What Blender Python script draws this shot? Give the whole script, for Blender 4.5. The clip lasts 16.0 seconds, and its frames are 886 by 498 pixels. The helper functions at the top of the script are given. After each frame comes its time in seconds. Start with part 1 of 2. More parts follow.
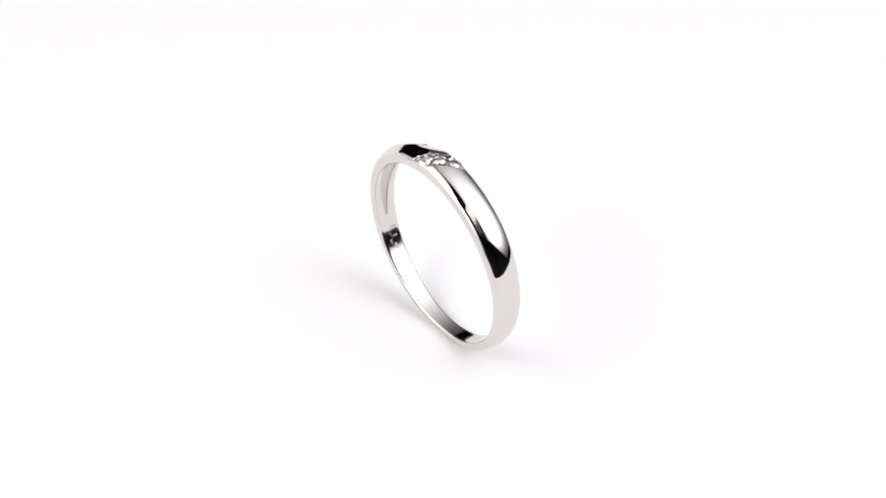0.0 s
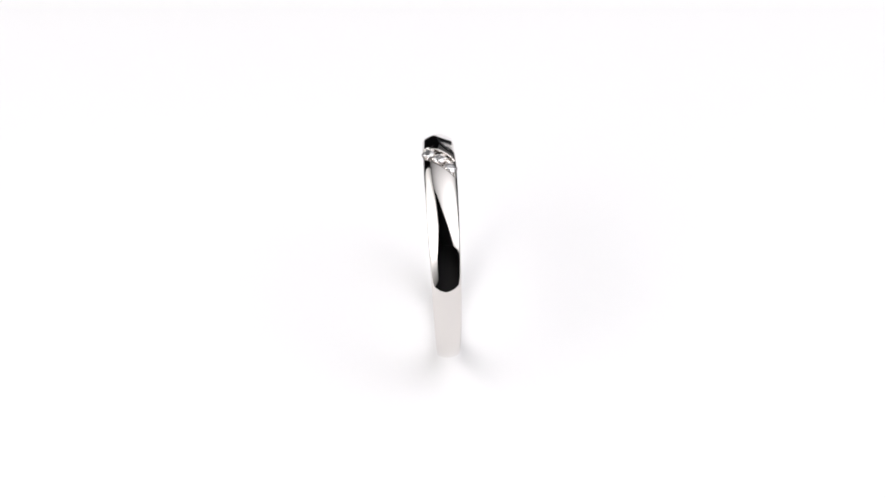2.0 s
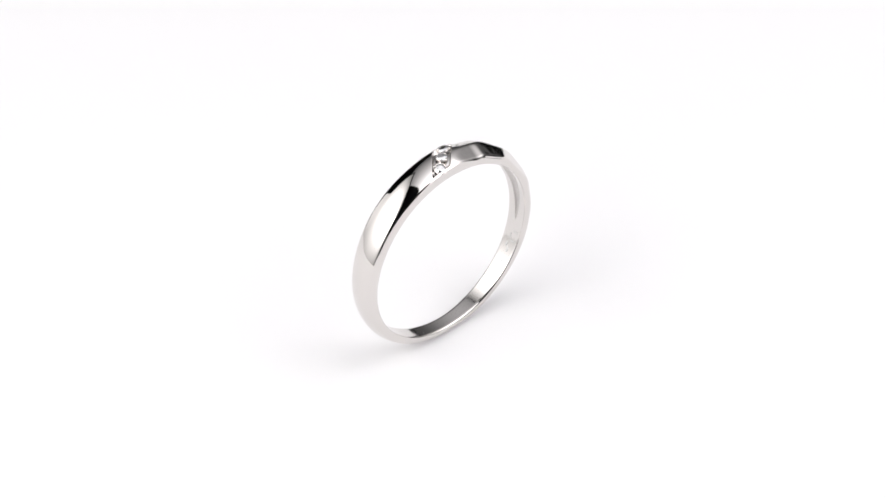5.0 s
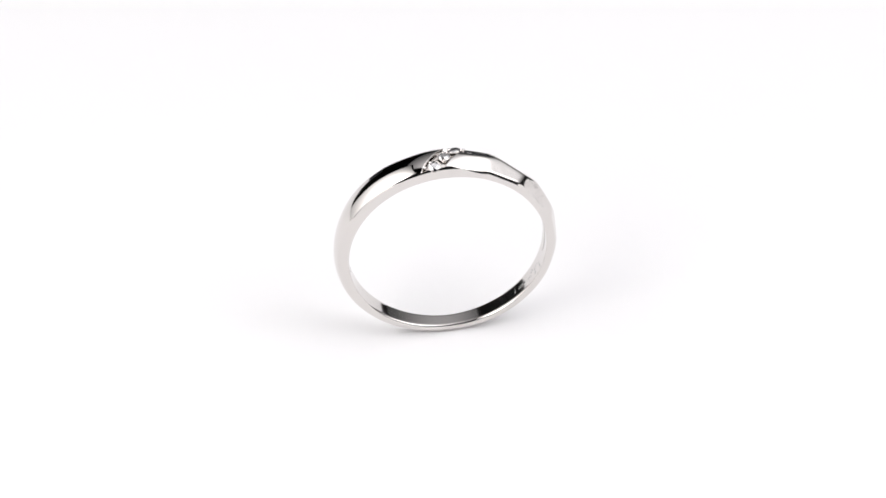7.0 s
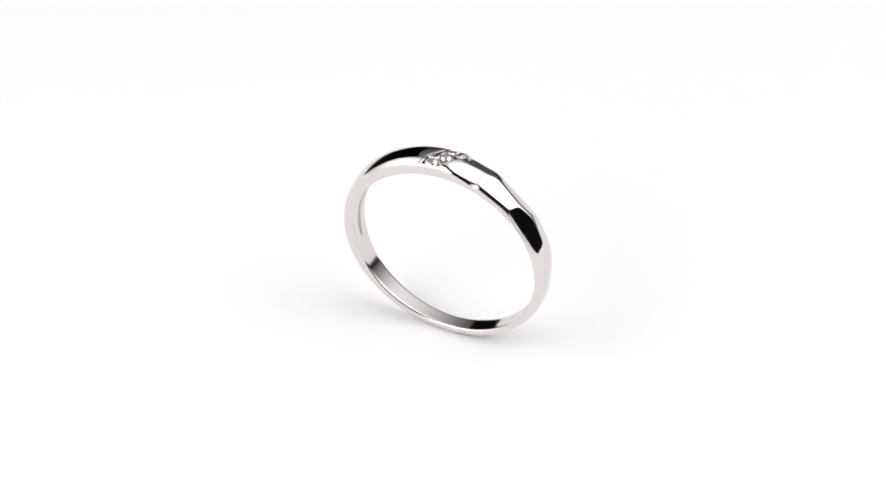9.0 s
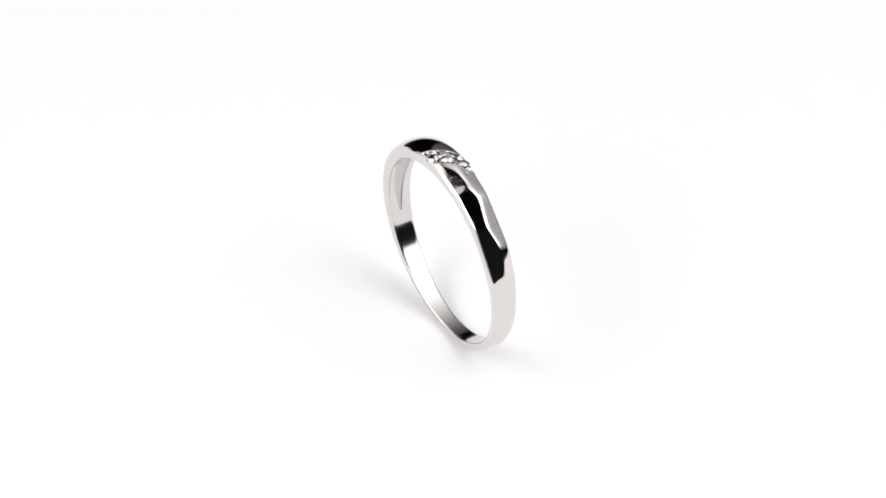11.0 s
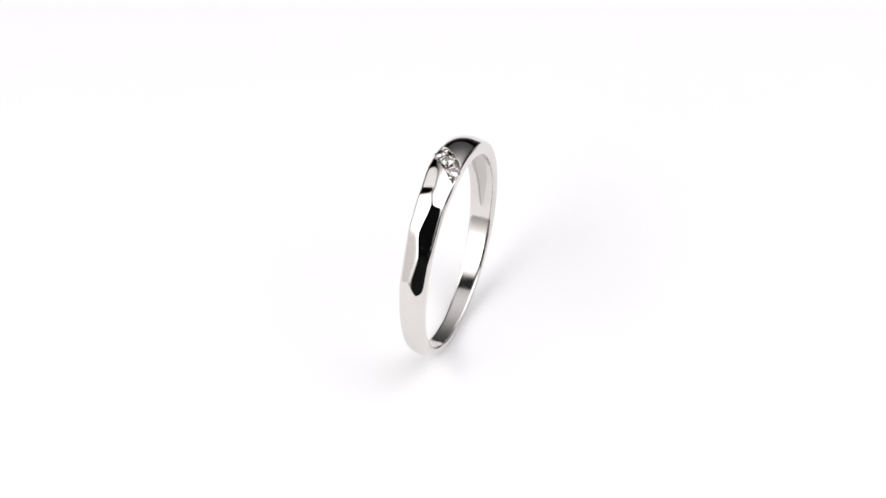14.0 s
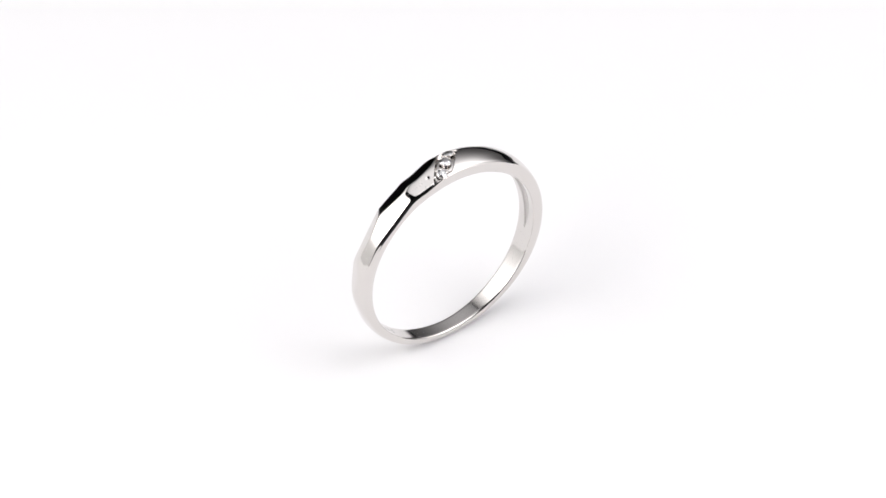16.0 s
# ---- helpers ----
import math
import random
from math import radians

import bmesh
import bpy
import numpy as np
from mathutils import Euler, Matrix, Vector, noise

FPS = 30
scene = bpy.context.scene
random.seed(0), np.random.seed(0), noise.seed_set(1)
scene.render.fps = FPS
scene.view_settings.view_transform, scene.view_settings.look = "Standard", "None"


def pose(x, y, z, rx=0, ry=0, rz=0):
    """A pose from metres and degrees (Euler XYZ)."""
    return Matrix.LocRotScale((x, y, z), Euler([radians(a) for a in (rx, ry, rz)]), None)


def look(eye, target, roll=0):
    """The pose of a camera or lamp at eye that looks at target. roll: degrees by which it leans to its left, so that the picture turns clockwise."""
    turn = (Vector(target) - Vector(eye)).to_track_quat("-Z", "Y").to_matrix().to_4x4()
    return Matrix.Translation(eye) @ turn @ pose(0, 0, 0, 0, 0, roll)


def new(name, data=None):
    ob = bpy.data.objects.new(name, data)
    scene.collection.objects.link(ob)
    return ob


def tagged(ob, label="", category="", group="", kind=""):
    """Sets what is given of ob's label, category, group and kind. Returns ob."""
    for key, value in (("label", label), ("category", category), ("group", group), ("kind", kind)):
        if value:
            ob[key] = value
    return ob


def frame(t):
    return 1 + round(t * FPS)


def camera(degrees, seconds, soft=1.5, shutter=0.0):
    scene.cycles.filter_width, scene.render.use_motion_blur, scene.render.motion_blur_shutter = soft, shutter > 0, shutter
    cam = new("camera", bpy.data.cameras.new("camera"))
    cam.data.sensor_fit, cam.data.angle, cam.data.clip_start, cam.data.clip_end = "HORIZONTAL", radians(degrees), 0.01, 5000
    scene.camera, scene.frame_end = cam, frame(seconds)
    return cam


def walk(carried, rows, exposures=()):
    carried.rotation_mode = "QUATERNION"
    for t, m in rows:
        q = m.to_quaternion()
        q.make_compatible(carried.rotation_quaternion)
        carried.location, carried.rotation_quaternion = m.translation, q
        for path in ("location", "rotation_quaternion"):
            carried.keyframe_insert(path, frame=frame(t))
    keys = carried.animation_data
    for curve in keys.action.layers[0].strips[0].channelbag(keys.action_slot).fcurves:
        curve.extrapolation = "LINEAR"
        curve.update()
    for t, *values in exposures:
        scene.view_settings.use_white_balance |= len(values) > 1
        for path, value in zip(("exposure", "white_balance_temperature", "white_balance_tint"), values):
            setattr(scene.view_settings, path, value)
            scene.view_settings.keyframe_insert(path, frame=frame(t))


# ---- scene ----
MM = 0.001

# ---- camera: stands still, tilted 41 degrees down on the ring ----
TILT = radians(41.07)
FORE = Vector((0, math.cos(TILT), -math.sin(TILT)))
RISE = Vector((0, math.sin(TILT), math.cos(TILT)))
MIDDLE = Vector((0, 0, 9.5 * MM))
cam = camera(17.67, 16.0, soft=1.65)
AIM = MIDDLE - Vector((0.253 * MM, 0, 0)) - RISE * (0.270 * MM)
EYE = AIM - FORE * (240.7 * MM)
walk(cam, [(0.0, look(EYE, AIM, -1.576)), (16.0, look(EYE, AIM, -1.576))])

# ---- world and light levels ----
world = bpy.data.worlds.new("studio_dark")
scene.world = world
world.use_nodes = True
world.node_tree.nodes["Background"].inputs[0].default_value = (0.010, 0.010, 0.011, 1)
world.node_tree.nodes["Background"].inputs[1].default_value = 0.3
SIDE_LIGHT = 7.7
TOP_LIGHT = 1.6
TOP_SPOT = 2.6
# faint glow added across the top cloth to lift black reflections
TOP_LIFT = 0.10
scene.view_settings.exposure = 0.0


# ---- materials ----
def material(name, base, rough, metal=0.0):
    m = bpy.data.materials.new(name)
    m.use_nodes = True
    b = m.node_tree.nodes["Principled BSDF"]
    b.inputs["Base Color"].default_value = (*base, 1)
    b.inputs["Roughness"].default_value = rough
    b.inputs["Metallic"].default_value = metal
    return m, m.node_tree, b


def grain(tree, b, scale, low, high, bump=0.0, distance=0.0001, socket="Roughness", detail=4):
    """Noise in object space that varies one value and gives a fine relief."""
    co = tree.nodes.new("ShaderNodeTexCoord")
    tex = tree.nodes.new("ShaderNodeTexNoise")
    tex.inputs["Scale"].default_value = scale
    tex.inputs["Detail"].default_value = detail
    tree.links.new(co.outputs["Object"], tex.inputs["Vector"])
    ramp = tree.nodes.new("ShaderNodeMapRange")
    ramp.inputs["To Min"].default_value = low
    ramp.inputs["To Max"].default_value = high
    tree.links.new(tex.outputs["Fac"], ramp.inputs["Value"])
    tree.links.new(ramp.outputs["Result"], b.inputs[socket])
    if bump:
        bp = tree.nodes.new("ShaderNodeBump")
        bp.inputs["Strength"].default_value = bump
        bp.inputs["Distance"].default_value = distance
        tree.links.new(tex.outputs["Fac"], bp.inputs["Height"])
        tree.links.new(bp.outputs["Normal"], b.inputs["Normal"])
    return tex


def silver_material():
    m, tree, b = material("polished_silver", (0.705, 0.677, 0.655), 0.04, 1.0)
    grain(tree, b, 900, 0.015, 0.07, 0.04, 0.00002)
    return m


def worn_silver_material():
    m, tree, b = material("engraved_silver", (0.66, 0.65, 0.64), 0.2, 1.0)
    grain(tree, b, 3000, 0.12, 0.3, 0.3, 0.00003)
    return m


def unpolished_silver_material():
    m, tree, b = material("unpolished_silver", (0.62, 0.60, 0.585), 0.4, 1.0)
    grain(tree, b, 1400, 0.25, 0.55, 0.4, 0.00004)
    return m


def satin_silver_material():
    m, tree, b = material("satin_silver", (0.69, 0.665, 0.645), 0.1, 1.0)
    grain(tree, b, 1500, 0.07, 0.14, 0.06, 0.00002)
    return m


def hammered_silver_material():
    """Polished, with a sprinkle of fine pits left by the hammer."""
    m, tree, b = material("hammered_silver", (0.705, 0.677, 0.655), 0.05, 1.0)
    grain(tree, b, 900, 0.02, 0.08, 0.04, 0.00002)
    where = tree.nodes.new("ShaderNodeTexCoord")
    pits = tree.nodes.new("ShaderNodeTexNoise")
    pits.inputs["Scale"].default_value = 6500
    pits.inputs["Detail"].default_value = 1.0
    patch = tree.nodes.new("ShaderNodeTexNoise")
    patch.inputs["Scale"].default_value = 700
    add = tree.nodes.new("ShaderNodeMath")
    add.operation = "MULTIPLY_ADD"
    add.inputs[1].default_value = 0.5
    sharp = tree.nodes.new("ShaderNodeMapRange")
    sharp.inputs["From Min"].default_value = 0.93
    sharp.inputs["From Max"].default_value = 1.0
    bump = tree.nodes.new("ShaderNodeBump")
    bump.inputs["Strength"].default_value = 0.18
    bump.inputs["Distance"].default_value = 0.00001
    tree.links.new(where.outputs["Object"], pits.inputs["Vector"])
    tree.links.new(where.outputs["Object"], patch.inputs["Vector"])
    tree.links.new(patch.outputs["Fac"], add.inputs[0])
    tree.links.new(pits.outputs["Fac"], add.inputs[2])
    tree.links.new(add.outputs[0], sharp.inputs["Value"])
    tree.links.new(sharp.outputs[0], bump.inputs["Height"])
    tree.links.new(bump.outputs["Normal"], b.inputs["Normal"])
    return m


def zirconia_material():
    m, tree, b = material("clear_zirconia", (0.98, 0.98, 0.98), 0.0)
    b.inputs["IOR"].default_value = 2.15
    b.inputs["Transmission Weight"].default_value = 1.0
    gloss = tree.nodes.new("ShaderNodeBsdfGlossy")
    gloss.inputs["Color"].default_value = (0.95, 0.94, 0.95, 1)
    gloss.inputs["Roughness"].default_value = 0.03
    mix = tree.nodes.new("ShaderNodeMixShader")
    mix.inputs["Fac"].default_value = 0.58
    tree.links.new(b.outputs["BSDF"], mix.inputs[1])
    tree.links.new(gloss.outputs["BSDF"], mix.inputs[2])
    tree.links.new(mix.outputs[0], tree.nodes["Material Output"].inputs["Surface"])
    return m


def acrylic_material():
    m, tree, b = material("matt_white_acrylic", (0.810, 0.804, 0.807), 0.6)
    grain(tree, b, 220, 0.5, 0.68, 0.05, 0.00005)
    b.inputs["Specular IOR Level"].default_value = 0.25
    return m


def cloth_material(name, base):
    m, tree, b = material(name, base, 0.95)
    grain(tree, b, 900, 0.85, 1.0, 0.4, 0.0006)
    b.inputs["Specular IOR Level"].default_value = 0.1
    return m


def paint_material(name, base, rough):
    m, tree, b = material(name, base, rough)
    grain(tree, b, 60, rough - 0.1, min(1.0, rough + 0.1), 0.1, 0.0008)
    return m


def diffuser_material(name, colour, glows):
    """Diffuser cloth lit from behind. glows: (strength, centre, radii, fall, power) of the even glow, of the lamp's hot
    spot and of any added lift.
    """
    m = bpy.data.materials.new(name)
    m.use_nodes = True
    tree = m.node_tree
    tree.nodes.clear()
    co = tree.nodes.new("ShaderNodeTexCoord")

    def calc(operation, source, value):
        n = tree.nodes.new("ShaderNodeMath")
        n.operation = operation
        tree.links.new(source, n.inputs[0])
        if value is not None:
            n.inputs[1].default_value = value
        return n.outputs[0]

    total = None
    for strength, centre, radii, fall, power in glows:
        mp = tree.nodes.new("ShaderNodeMapping")
        mp.inputs["Location"].default_value = (-centre[0] / radii[0], -centre[1] / radii[1], 0)
        mp.inputs["Scale"].default_value = (1 / radii[0], 1 / radii[1], 0)
        tree.links.new(co.outputs["Object"], mp.inputs["Vector"])
        ln = tree.nodes.new("ShaderNodeVectorMath")
        ln.operation = "LENGTH"
        tree.links.new(mp.outputs["Vector"], ln.inputs[0])
        glow = calc("POWER", ln.outputs["Value"], power)
        glow = calc("MULTIPLY", calc("EXPONENT", calc("MULTIPLY", glow, -fall), None), strength)
        if total is None:
            total = glow
        else:
            add = tree.nodes.new("ShaderNodeMath")
            tree.links.new(total, add.inputs[0])
            tree.links.new(glow, add.inputs[1])
            total = add.outputs[0]
    em = tree.nodes.new("ShaderNodeEmission")
    em.inputs["Color"].default_value = (*colour, 1)
    tree.links.new(total, em.inputs["Strength"])
    out = tree.nodes.new("ShaderNodeOutputMaterial")
    tree.links.new(em.outputs[0], out.inputs["Surface"])
    return m


SILVER = silver_material()
ENGRAVED = worn_silver_material()
UNPOLISHED = unpolished_silver_material()
SATIN = satin_silver_material()
HAMMERED = hammered_silver_material()
ZIRCONIA = zirconia_material()
ACRYLIC = acrylic_material()
TABLE_CLOTH = cloth_material("charcoal_cloth", (0.045, 0.045, 0.05))
BLACK_CLOTH = cloth_material("black_nylon", (0.012, 0.012, 0.013))
DARK_PAINT = paint_material("dark_grey_paint", (0.07, 0.07, 0.073), 0.8)
# paler than the other walls, to brighten the dark reflections in the silver
FILL_PAINT = paint_material("pale_fill_paint", (0.50, 0.51, 0.54), 0.8)
DARK_FLOOR = paint_material("dark_concrete", (0.08, 0.08, 0.082), 0.7)
BLACK_METAL = material("black_metal", (0.02, 0.02, 0.02), 0.45, 0.6)[0]
SIDE_CLOTH = diffuser_material("side_diffuser", (1.0, 0.985, 0.985), [(SIDE_LIGHT, (-0.56, -0.25), (0.63, 0.36), 2.3, 1.3)])
TOP_CLOTH = diffuser_material("top_diffuser", (0.985, 0.975, 1.0), [(TOP_LIGHT, (0.54, 0.30), (0.95, 0.58), 1.55, 3.0), (TOP_SPOT, (0.52, 0.12), (0.35, 0.31), 1.0, 2.0), (TOP_LIFT, (0.2, 0.0), (1.5, 1.0), 0.5, 2.0)])


# ---- mesh helpers ----
def box(bm, lo, hi, bevel=0.0):
    made = bmesh.ops.create_cube(bm, size=1.0)["verts"]
    for v in made:
        v.co = Vector([lo[i] + (v.co[i] + 0.5) * (hi[i] - lo[i]) for i in range(3)])
    if bevel:
        edges = list({e for v in made for e in v.link_edges})
        bmesh.ops.bevel(bm, geom=edges, offset=bevel, segments=3, affect="EDGES", profile=0.5)
    return bm


def rod(bm, a, b, radius, sides=16):
    a, b = Vector(a), Vector(b)
    turn = (b - a).to_track_quat("Z", "Y").to_matrix().to_4x4()
    m = Matrix.Translation((a + b) / 2) @ turn
    bmesh.ops.create_cone(bm, cap_ends=True, segments=sides, radius1=radius, radius2=radius, depth=(b - a).length, matrix=m)
    return bm


def lathe(bm, profile, sides):
    rings = []
    for r, z in profile:
        if r < 1e-9:
            rings.append([bm.verts.new((0, 0, z))])
        else:
            rings.append([bm.verts.new((r * math.cos(2 * math.pi * i / sides), r * math.sin(2 * math.pi * i / sides), z)) for i in range(sides)])
    for p, q in zip(rings, rings[1:]):
        for i in range(sides):
            j = (i + 1) % sides
            if len(p) == 1:
                bm.faces.new((p[0], q[i], q[j]))
            elif len(q) == 1:
                bm.faces.new((p[i], p[j], q[0]))
            else:
                bm.faces.new((p[i], p[j], q[j], q[i]))
    bmesh.ops.recalc_face_normals(bm, faces=bm.faces)
    return bm


def part(name, bm, mat, parent=None, label="", smooth=False):
    me = bpy.data.meshes.new(name)
    bm.to_mesh(me)
    bm.free()
    me.materials.append(mat)
    if smooth:
        me.polygons.foreach_set("use_smooth", [True] * len(me.polygons))
    ob = new(name, me)
    ob.parent = parent
    return tagged(ob, label)


# ---- the studio round the turntable ----
def studio():
    for name, lo, hi, mat in (
        ("floor", (-2.0, -2.0, -0.85), (2.0, 2.0, -0.75), DARK_FLOOR),
        ("ceiling", (-2.1, -2.1, 1.75), (2.1, 2.1, 1.85), DARK_PAINT),
        # unseen wall, added pale as a reflector behind the ring
        ("wall_north", (-2.0, 2.0, -0.75), (2.0, 2.1, 1.75), FILL_PAINT),
        ("wall_south", (-2.0, -2.1, -0.75), (2.0, -2.0, 1.75), DARK_PAINT),
        ("wall_west", (-2.1, -2.1, -0.75), (-2.0, 2.1, 1.75), DARK_PAINT),
        ("wall_east", (2.0, -2.1, -0.75), (2.1, 2.1, 1.75), DARK_PAINT),
    ):
        tagged(part(name, box(bmesh.new(), lo, hi), mat), ("added pale grey matt " if mat is FILL_PAINT else "dark matt ") + name.split("_")[0] + " of the photo studio", name.split("_")[0], kind="structure")

    table = tagged(new("studio_table"), "studio table covered with charcoal cloth under the turntable", "table")
    table.location = (0, 0, -0.75)
    part("tabletop", box(bmesh.new(), (-0.27, -0.16, 0.70), (0.27, 0.45, 0.725), 0.004), TABLE_CLOTH, table)
    for x in (-0.24, 0.24):
        for y in (-0.13, 0.42):
            part("leg", box(bmesh.new(), (x - 0.02, y - 0.02, 0), (x + 0.02, y + 0.02, 0.70), 0.002), BLACK_METAL, table)


def turntable():
    tagged(part("white_board", box(bmesh.new(), (-0.265, -0.122, -0.0075), (0.265, 0.098, -0.0015), 0.0006), ACRYLIC),
           "flat matt white board lying over the turntable", "board")
    table = tagged(new("turntable"), "turntable with a round matt white plate that turns slowly", "turntable")
    table.location = (0, 0, -0.025)
    part("base", lathe(bmesh.new(), [(0, 0), (0.085, 0), (0.09, 0.004), (0.09, 0.014), (0.086, 0.0174), (0, 0.0174)], 96), BLACK_METAL, table, "round black base")
    disc = part("plate", lathe(bmesh.new(), [(0, -0.0014), (0.0955, -0.0014), (0.096, -0.001), (0.096, -0.0004), (0.0956, 0), (0, 0)], 160), ACRYLIC, table,
                "round matt white plate")
    return disc


def softbox(m, lo, hi, cloth, label, stand):
    """A softbox whose diffuser lies in its own z = 0 plane and faces its own +z."""
    box_ob = tagged(new("softbox"), label, "softbox")
    box_ob.matrix_basis = m
    part("diffuser", box(bmesh.new(), (*lo, -0.004), (*hi, 0.0)), cloth, box_ob, "glowing white diffuser cloth")
    bm = bmesh.new()
    rim = 0.018
    for a, b in (((lo[0] - rim, lo[1] - rim), (lo[0], hi[1] + rim)), ((hi[0], lo[1] - rim), (hi[0] + rim, hi[1] + rim)),
                 ((lo[0], lo[1] - rim), (hi[0], lo[1])), ((lo[0], hi[1]), (hi[0], hi[1] + rim))):
        box(bm, (*a, -0.03), (*b, 0.012))
    part("rim", bm, BLACK_CLOTH, box_ob)
    bm = bmesh.new()
    cx, cy = (lo[0] + hi[0]) / 2, (lo[1] + hi[1]) / 2
    wide = [bm.verts.new((x, y, -0.031)) for x, y in ((lo[0], lo[1]), (hi[0], lo[1]), (hi[0], hi[1]), (lo[0], hi[1]))]
    tight = [bm.verts.new((cx + x, cy + y, -0.22)) for x, y in ((-0.07, -0.07), (0.07, -0.07), (0.07, 0.07), (-0.07, 0.07))]
    for i in range(4):
        bm.faces.new((wide[i], wide[(i + 1) % 4], tight[(i + 1) % 4], tight[i]))
    bm.faces.new(tight)
    part("hood", bm, BLACK_CLOTH, box_ob, "black nylon hood")
    part("lamp_head", rod(bmesh.new(), (cx, cy, -0.221), (cx, cy, -0.34), 0.055, 32), BLACK_METAL, box_ob)
    inv = m.inverted()
    foot = m @ Vector((cx, cy, -0.30))
    ground = Vector((foot.x, foot.y, -0.75)) if stand else Vector((foot.x, foot.y, 1.75))
    part("pole", rod(bmesh.new(), inv @ foot, inv @ ground, 0.012), BLACK_METAL, box_ob)
    if stand:
        for k in range(3):
            a = 2 * math.pi * k / 3 + 0.4
            tip = ground + Vector((0.28 * math.cos(a), 0.28 * math.sin(a), 0.012))
            part("leg", rod(bmesh.new(), inv @ (ground + Vector((0, 0, 0.22))), inv @ tip, 0.009), BLACK_METAL, box_ob)
    return box_ob


def frame_of(origin, e1, e2):
    e1, e2 = Vector(e1).normalized(), Vector(e2).normalized()
    e3 = e1.cross(e2)
    return Matrix(((e1.x, e2.x, e3.x, origin[0]), (e1.y, e2.y, e3.y, origin[1]), (e1.z, e2.z, e3.z, origin[2]), (0, 0, 0, 1)))


def lights():
    # side light: an upright plane 0.3 m beside the ring
    lean = radians(22)
    softbox(frame_of((-0.30, 0.34, 0.42), (0, math.cos(lean), -math.sin(lean)), (0, math.sin(lean), math.cos(lean))), (-0.93, -0.75), (0.02, 0.13), SIDE_CLOTH,
            "large upright softbox glowing white beside the table", True)
    # top light: tilted over the table from the back
    az, el, dist = radians(45), radians(50), 0.5
    mid = Vector((math.sin(az) * math.cos(el), math.cos(az) * math.cos(el), math.sin(el))) * dist
    e1 = Vector((math.cos(az), -math.sin(az), 0))
    e2 = Vector((-math.sin(az) * math.sin(el), -math.cos(az) * math.sin(el), math.cos(el)))
    m = frame_of(mid, e1, e2)
    softbox(m, (-0.64, -0.50), (1.15, 0.60), TOP_CLOTH, "long softbox hung tilted over the table, brightest near its middle", False)


# ---- the ring ----
INNER = 8.404
OUTER = 9.5
SLANT = 6.4          # degrees that the row of stones runs along the band per mm across it
CHANNEL = 5.9        # half the width of the row, in degrees
# hammered facets, in two rows that meet in a wavy ridge: degrees from the top, lean across the band, distance from the centre
FACETS = [(22, -25, 9.49), (33, -22, 9.43), (57, -30, 9.43), (82, -16, 9.40), (105, -10, 9.39), (128, -6, 9.42),
          (17.5, 20, 9.55), (42.5, 24, 9.43), (65.5, 13.5, 9.44), (92, 12, 9.37), (114, 8, 9.38)]
HOLLOW_RISE = 0.15


def half_width(a):
    """Half the width of the band, mm, at a degrees from the top."""
    c = math.cos(radians(a))
    beaten = ramp(a, 8, 30) * (1 - ramp(a, 130, 165))
    return (0.72 + 0.63 * ((1 + c) / 2) ** 0.6) * (1 - 0.04 * beaten)


def ramp(x, lo, hi):
    t = min(1.0, max(0.0, (x - lo) / (hi - lo)))
    return t * t * (3 - 2 * t)


def dome(a, y):
    """The polished outer surface's radius, mm."""
    w = half_width(a)
    o = min(1.0, abs(y) / w)
    roll = 1 - ramp(abs(a), 18, 62)
    h = 0.25 + 0.17 * roll + 0.16 * (1 - roll) * ramp(a, 7, 22) * (1 - ramp(a, 80, 112))
    drop = (1 - 0.42 * roll) * o ** 2 + 0.42 * roll * o ** 4
    if y > 0 and a < 0:
        # one shoulder runs straight out to its rim
        straight = o ** 2 if o < 0.5 else o - 0.25
        drop += (straight - drop) * ramp(-a, 12, 34) * (1 - ramp(-a, 46, 68))
    r = OUTER - h * drop + 0.13 * math.exp(-(a / 26.0) ** 2) + 0.05 * ramp(a, 7, 22) * (1 - ramp(a, 80, 112))
    r += 0.08 * ramp(-a, 8, 45) * (1 - ramp(-a, 110, 150)) - 0.07 * ramp(a, 70, 100) * (1 - ramp(a, 130, 165))
    return r


def outer_radius(a, y, base):
    """Dome, hammered dents on one half, and the cut for the row of stones. base: degrees from the row's middle line."""
    r = dome(a, y)
    if 4 < a < 150:
        k = 17.0
        acc = math.exp(-k * (r - OUTER))
        for da, lean, middle in FACETS:
            if abs(a - da) > 28:
                continue
            flat = (middle - y * math.tan(radians(lean))) / math.cos(radians(a - da))
            if (da, lean) == FACETS[0][:2]:
                # the blow beside the stones is hollow and ends in a short rise
                flat += HOLLOW_RISE * (max(0.0, a - 17.5) / 5.5) ** 2
            acc += math.exp(-k * (flat - OUTER))
        r = min(r, OUTER - math.log(acc) / k + 0.01)
        # a small pit beside the stones
        r -= 0.035 * math.exp(-(((a - 13.5) * 0.166) ** 2 + (y - 0.55) ** 2) / 0.012)
        u = a * 0.166
        rough = noise.noise((1.3 * u, 1.6 * y, 3.1)) * 0.0038 + noise.noise((4.5 * u, 5.0 * y, 7.7)) * 0.0002
        r += rough * ramp(a, 9, 16) * (1 - ramp(a, 58, 76))
    # worn, rounded rim
    rim = max(0.0, abs(y) - half_width(a) + 0.2) / 0.2
    r -= (0.03 + 0.10 * ramp(a, 8, 20) * (1 - ramp(a, 90, 130))) * rim ** 2
    edge = abs(base) - CHANNEL
    if edge < 0.5:
        s = min(1.0, max(0.0, (0.5 - edge) / 0.8))
        shut = min(1.0, max(0.0, (half_width(a) - abs(y) - 0.07) / 0.36))
        r -= 0.42 * s * s * (3 - 2 * s) * shut
    return r


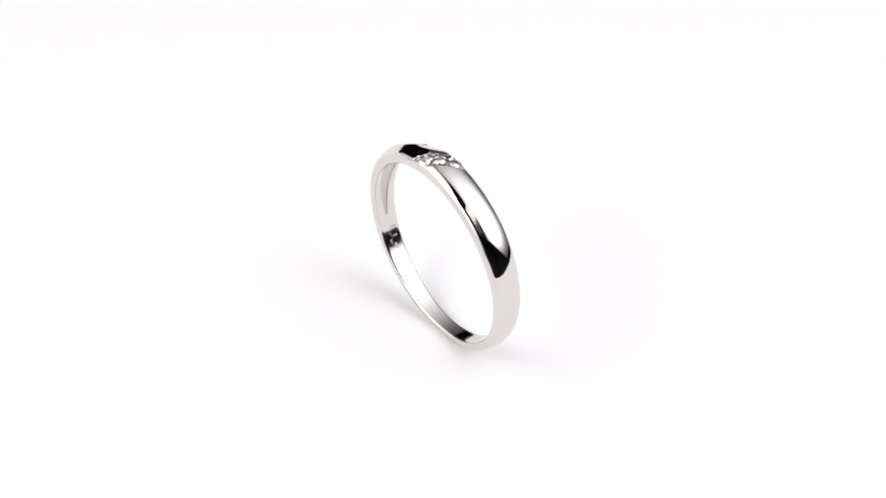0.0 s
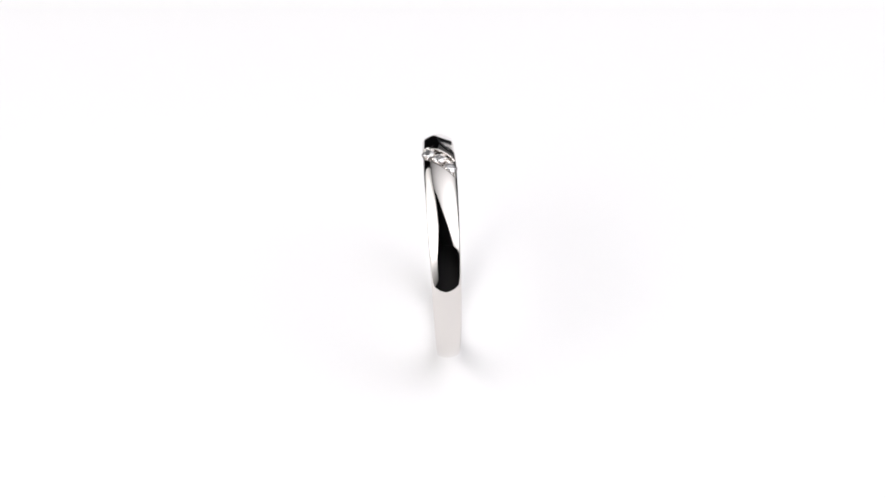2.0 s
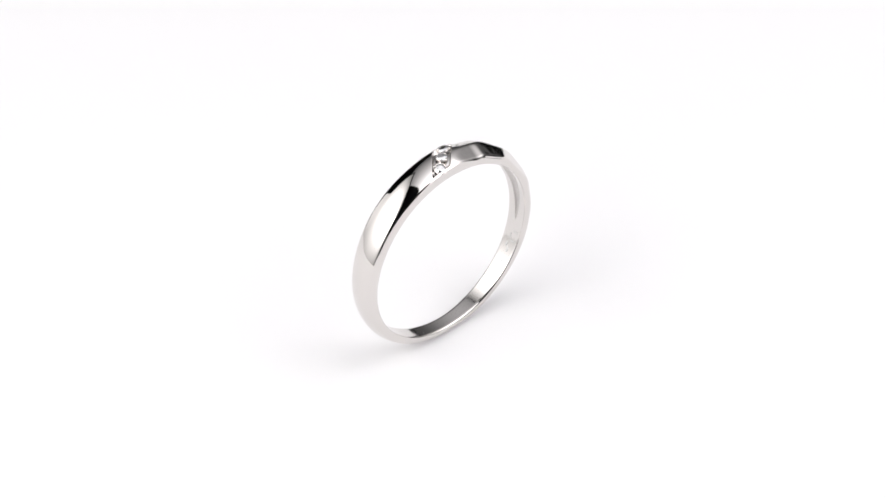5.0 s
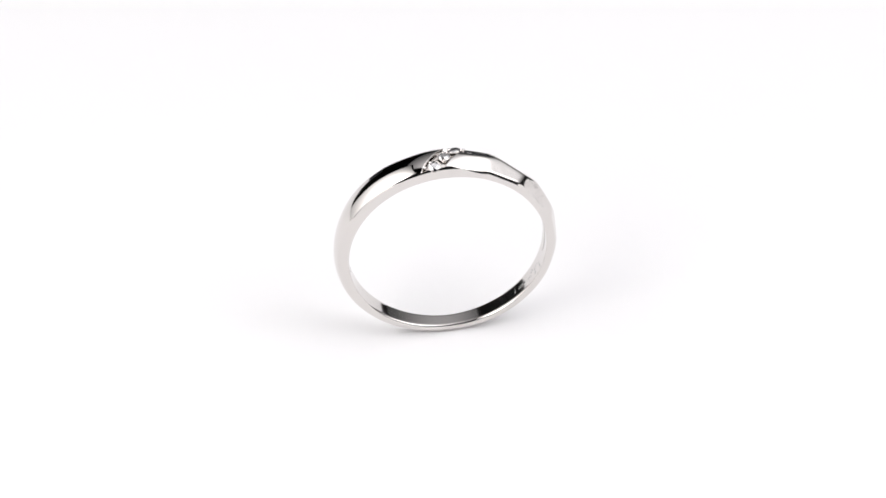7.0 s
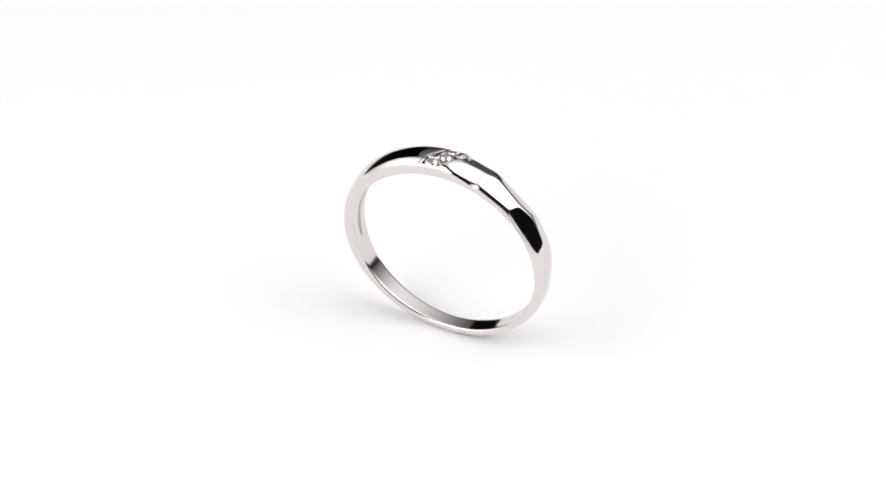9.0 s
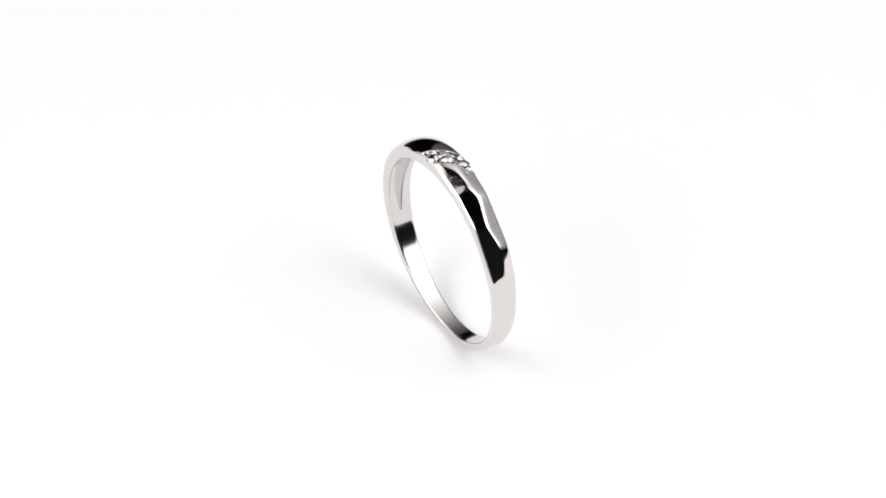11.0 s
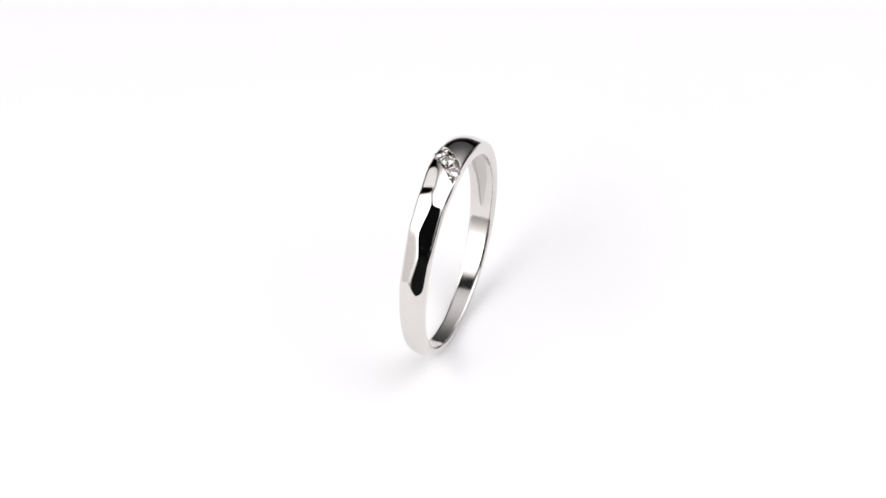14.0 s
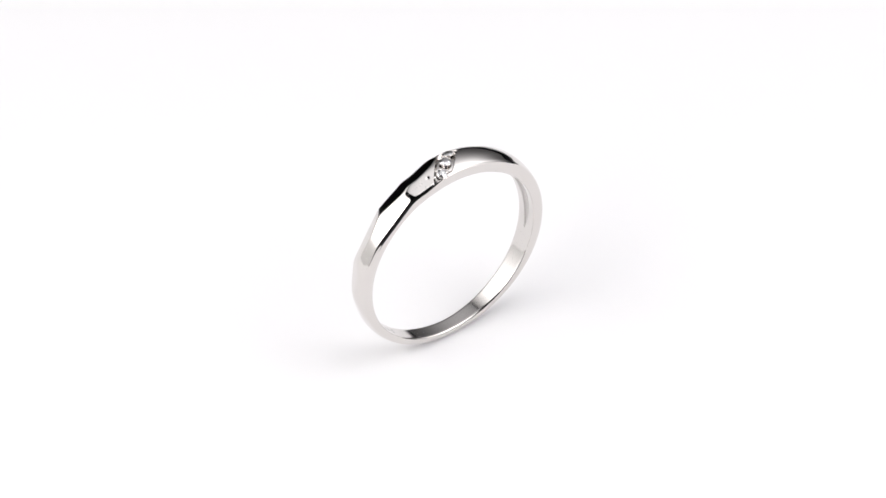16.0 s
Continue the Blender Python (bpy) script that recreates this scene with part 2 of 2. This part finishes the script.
def hollow(a):
    """Half the width and the depth, mm, of the hollow behind each shoulder."""
    s = abs((a + 180) % 360 - 180)
    if not 10 < s < 104:
        return 0.0, 0.0
    reach = half_width(a) * 0.62 * min(1.0, (104 - s) / 45.0) ** 0.55 * min(1.0, (s - 10) / 8.0) ** 0.5
    return reach, 0.16 * min(1.0, reach / 0.3)


def band(parent):
    bases = []
    a = -180.0
    while a < 180.0 - 1e-6:
        bases.append(a)
        d = abs(a + 1e-7)
        a += 0.1 if 4.2 < d < 6.4 else (0.3 if d < 9 else (0.5 if a < 120 and a > -90 else 1.0))
    across = 64
    verts, faces = [], []
    for base in bases:
        slant = SLANT * math.exp(-(base / 16.0) ** 2)
        w0 = half_width(base)
        loop = []
        for i in range(across + 1):
            y = -w0 + 2 * w0 * i / across
            a = base + slant * y
            loop.append((a, y * (1 - 0.02), outer_radius(a, y, base) - (0.03 if i in (0, across) else 0.0)))
        side = dome(base + slant * w0, w0) - 0.09
        loop.append((base + slant * w0, w0, min(loop[across][2] - 0.03, side)))
        reach, deep = hollow(base)
        flat = w0 - 0.17
        inner = [(w0, 0.15), (w0 - 0.035, 0.07), (w0 - 0.09, 0.02), (flat, 0.0)]
        inner += [(flat + (max(reach, 0.02) - flat) * i / 5, 0.0) for i in range(1, 6)]
        inner += [(reach * (1 - 0.2 * i / 6), deep * ramp(i / 6, 0, 1)) for i in range(1, 7)]
        inner += [(0.8 * reach * (1 - i / 5), deep) for i in range(1, 5)]
        inner += [(0.0, deep)]
        inner += [(-y, d) for y, d in reversed(inner[:-1])]
        first = len(loop)
        for y, d in inner:
            a = base + slant * y
            loop.append((a, y, INNER + d - 0.26 * math.cos(radians(a))))
        side = dome(base - slant * w0, -w0) - 0.09
        loop.append((base - slant * w0, -w0, min(loop[0][2] - 0.03, side)))
        for a, y, r in loop:
            t = radians(a)
            verts.append((r * math.sin(t) * MM, y * MM, (OUTER + r * math.cos(t)) * MM))
    n = len(verts) // len(bases)
    matt = []
    total = len(bases)
    for j in range(total):
        k = (j + 1) % total
        for i in range(n):
            q = (i + 1) % n
            faces.append((j * n + i, j * n + q, k * n + q, k * n + i))
            if first + 10 <= i < first + len(inner) - 11 and hollow(bases[j])[0] > 0.05:
                matt.append(1)
            elif first + 3 <= i < first + len(inner) - 4:
                matt.append(2)
            else:
                matt.append(3 if i < across and 14 < bases[j] < 78 else 0)
    me = bpy.data.meshes.new("band")
    me.from_pydata(verts, [], faces)
    me.materials.append(SILVER)
    me.materials.append(UNPOLISHED)
    me.materials.append(SATIN)
    me.materials.append(HAMMERED)
    me.polygons.foreach_set("material_index", matt)
    bm = bmesh.new()
    bm.from_mesh(me)
    bmesh.ops.recalc_face_normals(bm, faces=bm.faces)
    for f in bm.faces:
        f.smooth = True
    for e in bm.edges:
        if len(e.link_faces) == 2 and e.calc_face_angle(0) > radians(33):
            e.smooth = False
    bm.to_mesh(me)
    bm.free()
    ob = new("band", me)
    ob.parent = parent
    return tagged(ob, "polished silver band, smooth on one half and hammered on the other")


def on_ring(a, y, r):
    """Pose on the ring, own z away from its centre."""
    t = radians(a)
    return Matrix.Translation((r * math.sin(t) * MM, y * MM, (OUTER + r * math.cos(t)) * MM)) @ Matrix.Rotation(t, 4, "Y")


def hoop(bm, radius, thick, sides=40, around=8):
    """A thin round collar in its own z = 0 plane."""
    rows = []
    for i in range(sides):
        t = 2 * math.pi * i / sides
        row = []
        for k in range(around):
            u = 2 * math.pi * k / around
            r = radius + thick * math.cos(u)
            row.append(bm.verts.new((r * math.cos(t), r * math.sin(t), thick * math.sin(u))))
        rows.append(row)
    for i in range(sides):
        p, q = rows[i], rows[(i + 1) % sides]
        for k in range(around):
            j = (k + 1) % around
            bm.faces.new((p[k], q[k], q[j], p[j]))
    bmesh.ops.recalc_face_normals(bm, faces=bm.faces)
    return bm


def brilliant(bm, radius):
    """A round brilliant: table, crown, girdle and pavilion in flat facets."""
    n = 8
    r = radius
    def circle(rad, z, shift):
        return [bm.verts.new((rad * math.cos(2 * math.pi * (i + shift) / n), rad * math.sin(2 * math.pi * (i + shift) / n), z)) for i in range(n)]
    top = circle(0.54 * r, 0.29 * r, 0)
    star = circle(0.79 * r, 0.19 * r, 0.5)
    gird = [bm.verts.new((r * math.cos(math.pi * i / n), r * math.sin(math.pi * i / n), 0.02 * r)) for i in range(2 * n)]
    gird2 = [bm.verts.new((r * math.cos(math.pi * i / n), r * math.sin(math.pi * i / n), -0.02 * r)) for i in range(2 * n)]
    pav = circle(0.45 * r, -0.50 * r, 0.5)
    tip = bm.verts.new((0, 0, -0.86 * r))
    bm.faces.new(top)
    for i in range(n):
        j = (i + 1) % n
        bm.faces.new((top[j], top[i], star[i]))
        g0, g1, g2 = gird[2 * i], gird[2 * i + 1], gird[(2 * i + 2) % (2 * n)]
        bm.faces.new((star[i], g0, g1))
        bm.faces.new((star[i], g1, g2))
        bm.faces.new((top[i], star[i - 1], g0, star[i]))
        h0, h1, h2 = gird2[2 * i], gird2[2 * i + 1], gird2[(2 * i + 2) % (2 * n)]
        bm.faces.new((g0, h0, h1, g1))
        bm.faces.new((g1, h1, h2, g2))
        bm.faces.new((pav[i], h1, h0))
        bm.faces.new((pav[i], h2, h1))
        bm.faces.new((pav[i], h0, pav[i - 1]))
        bm.faces.new((tip, pav[i], pav[i - 1]))
    bmesh.ops.recalc_face_normals(bm, faces=bm.faces)
    return bm


def ring():
    thing = tagged(new("ring"), "silver ring with three clear stones, standing upright on the white plate", "ring")
    body = band(thing)
    for k, y in enumerate((-0.91, 0.0, 0.91)):
        gem = part("gemstone", brilliant(bmesh.new(), (0.48 if k != 1 else 0.47) * MM), ZIRCONIA, thing, "small clear round brilliant-cut stone")
        gem.matrix_basis = on_ring(SLANT * y, y, dome(0, y) - (0.20 if k != 1 else 0.16)) @ pose(0, 0, 0, -19 * (y > 0.5) + 19 * (y < -0.5), 0, 17 * k)
        collar = part("setting", hoop(bmesh.new(), 0.51 * MM, 0.055 * MM), SILVER, thing, "thin polished collar", smooth=True)
        collar.matrix_basis = gem.matrix_basis @ pose(0, 0, -0.03 * MM)
    # small claws on both edges of the row
    for y, side, reach in ((-0.5, -1, 4.3), (-0.5, 1, 3.2), (0.5, -1, 3.2), (0.5, 1, 4.3), (-0.88, -1, 5.0), (0.88, 1, 5.0), (1.04, -1, 3.2)):
        bm = bmesh.new()
        bmesh.ops.create_icosphere(bm, subdivisions=2, radius=0.15 * MM)
        claw = part("claw", bm, SILVER, thing, smooth=True)
        claw.matrix_basis = on_ring(SLANT * y + side * reach, y, dome(0, y) - 0.17)
    # worn maker's stamps inside the band: unreadable bars
    for a, y, la, lb in ((112, -0.35, 0.16, 0.5), (115.5, 0.1, 0.5, 0.16), (118, -0.25, 0.16, 0.55), (121, 0.2, 0.4, 0.2), (124, -0.1, 0.5, 0.16),
                         (131, 0.0, 0.9, 0.28), (137, 0.05, 0.16, 0.5)):
        bm = box(bmesh.new(), (-la / 2 * MM, -lb / 2 * MM, -0.02 * MM), (la / 2 * MM, lb / 2 * MM, 0.03 * MM), 0.015 * MM)
        stamp = part("stamp", bm, ENGRAVED, thing, "tiny stamped mark")
        stamp.matrix_basis = on_ring(a, y, INNER - 0.26 * math.cos(radians(a)))
    return thing


studio()
lights()
plate = turntable()
silver_ring = ring()


def motions():
    turn = []
    stand = []
    for i in range(33):
        t = 0.5 * i
        angle = 125.45 - 16.89 * t
        turn.append((t, pose(0, 0, 0.025, 0, 0, angle)))
        stand.append((t, pose(0, 0, 0, 0, 0, angle) @ pose(0.079 * MM, 0.231 * MM, 0, -0.33, 0, 0)))
    walk(plate, turn)
    walk(silver_ring, stand)


motions()
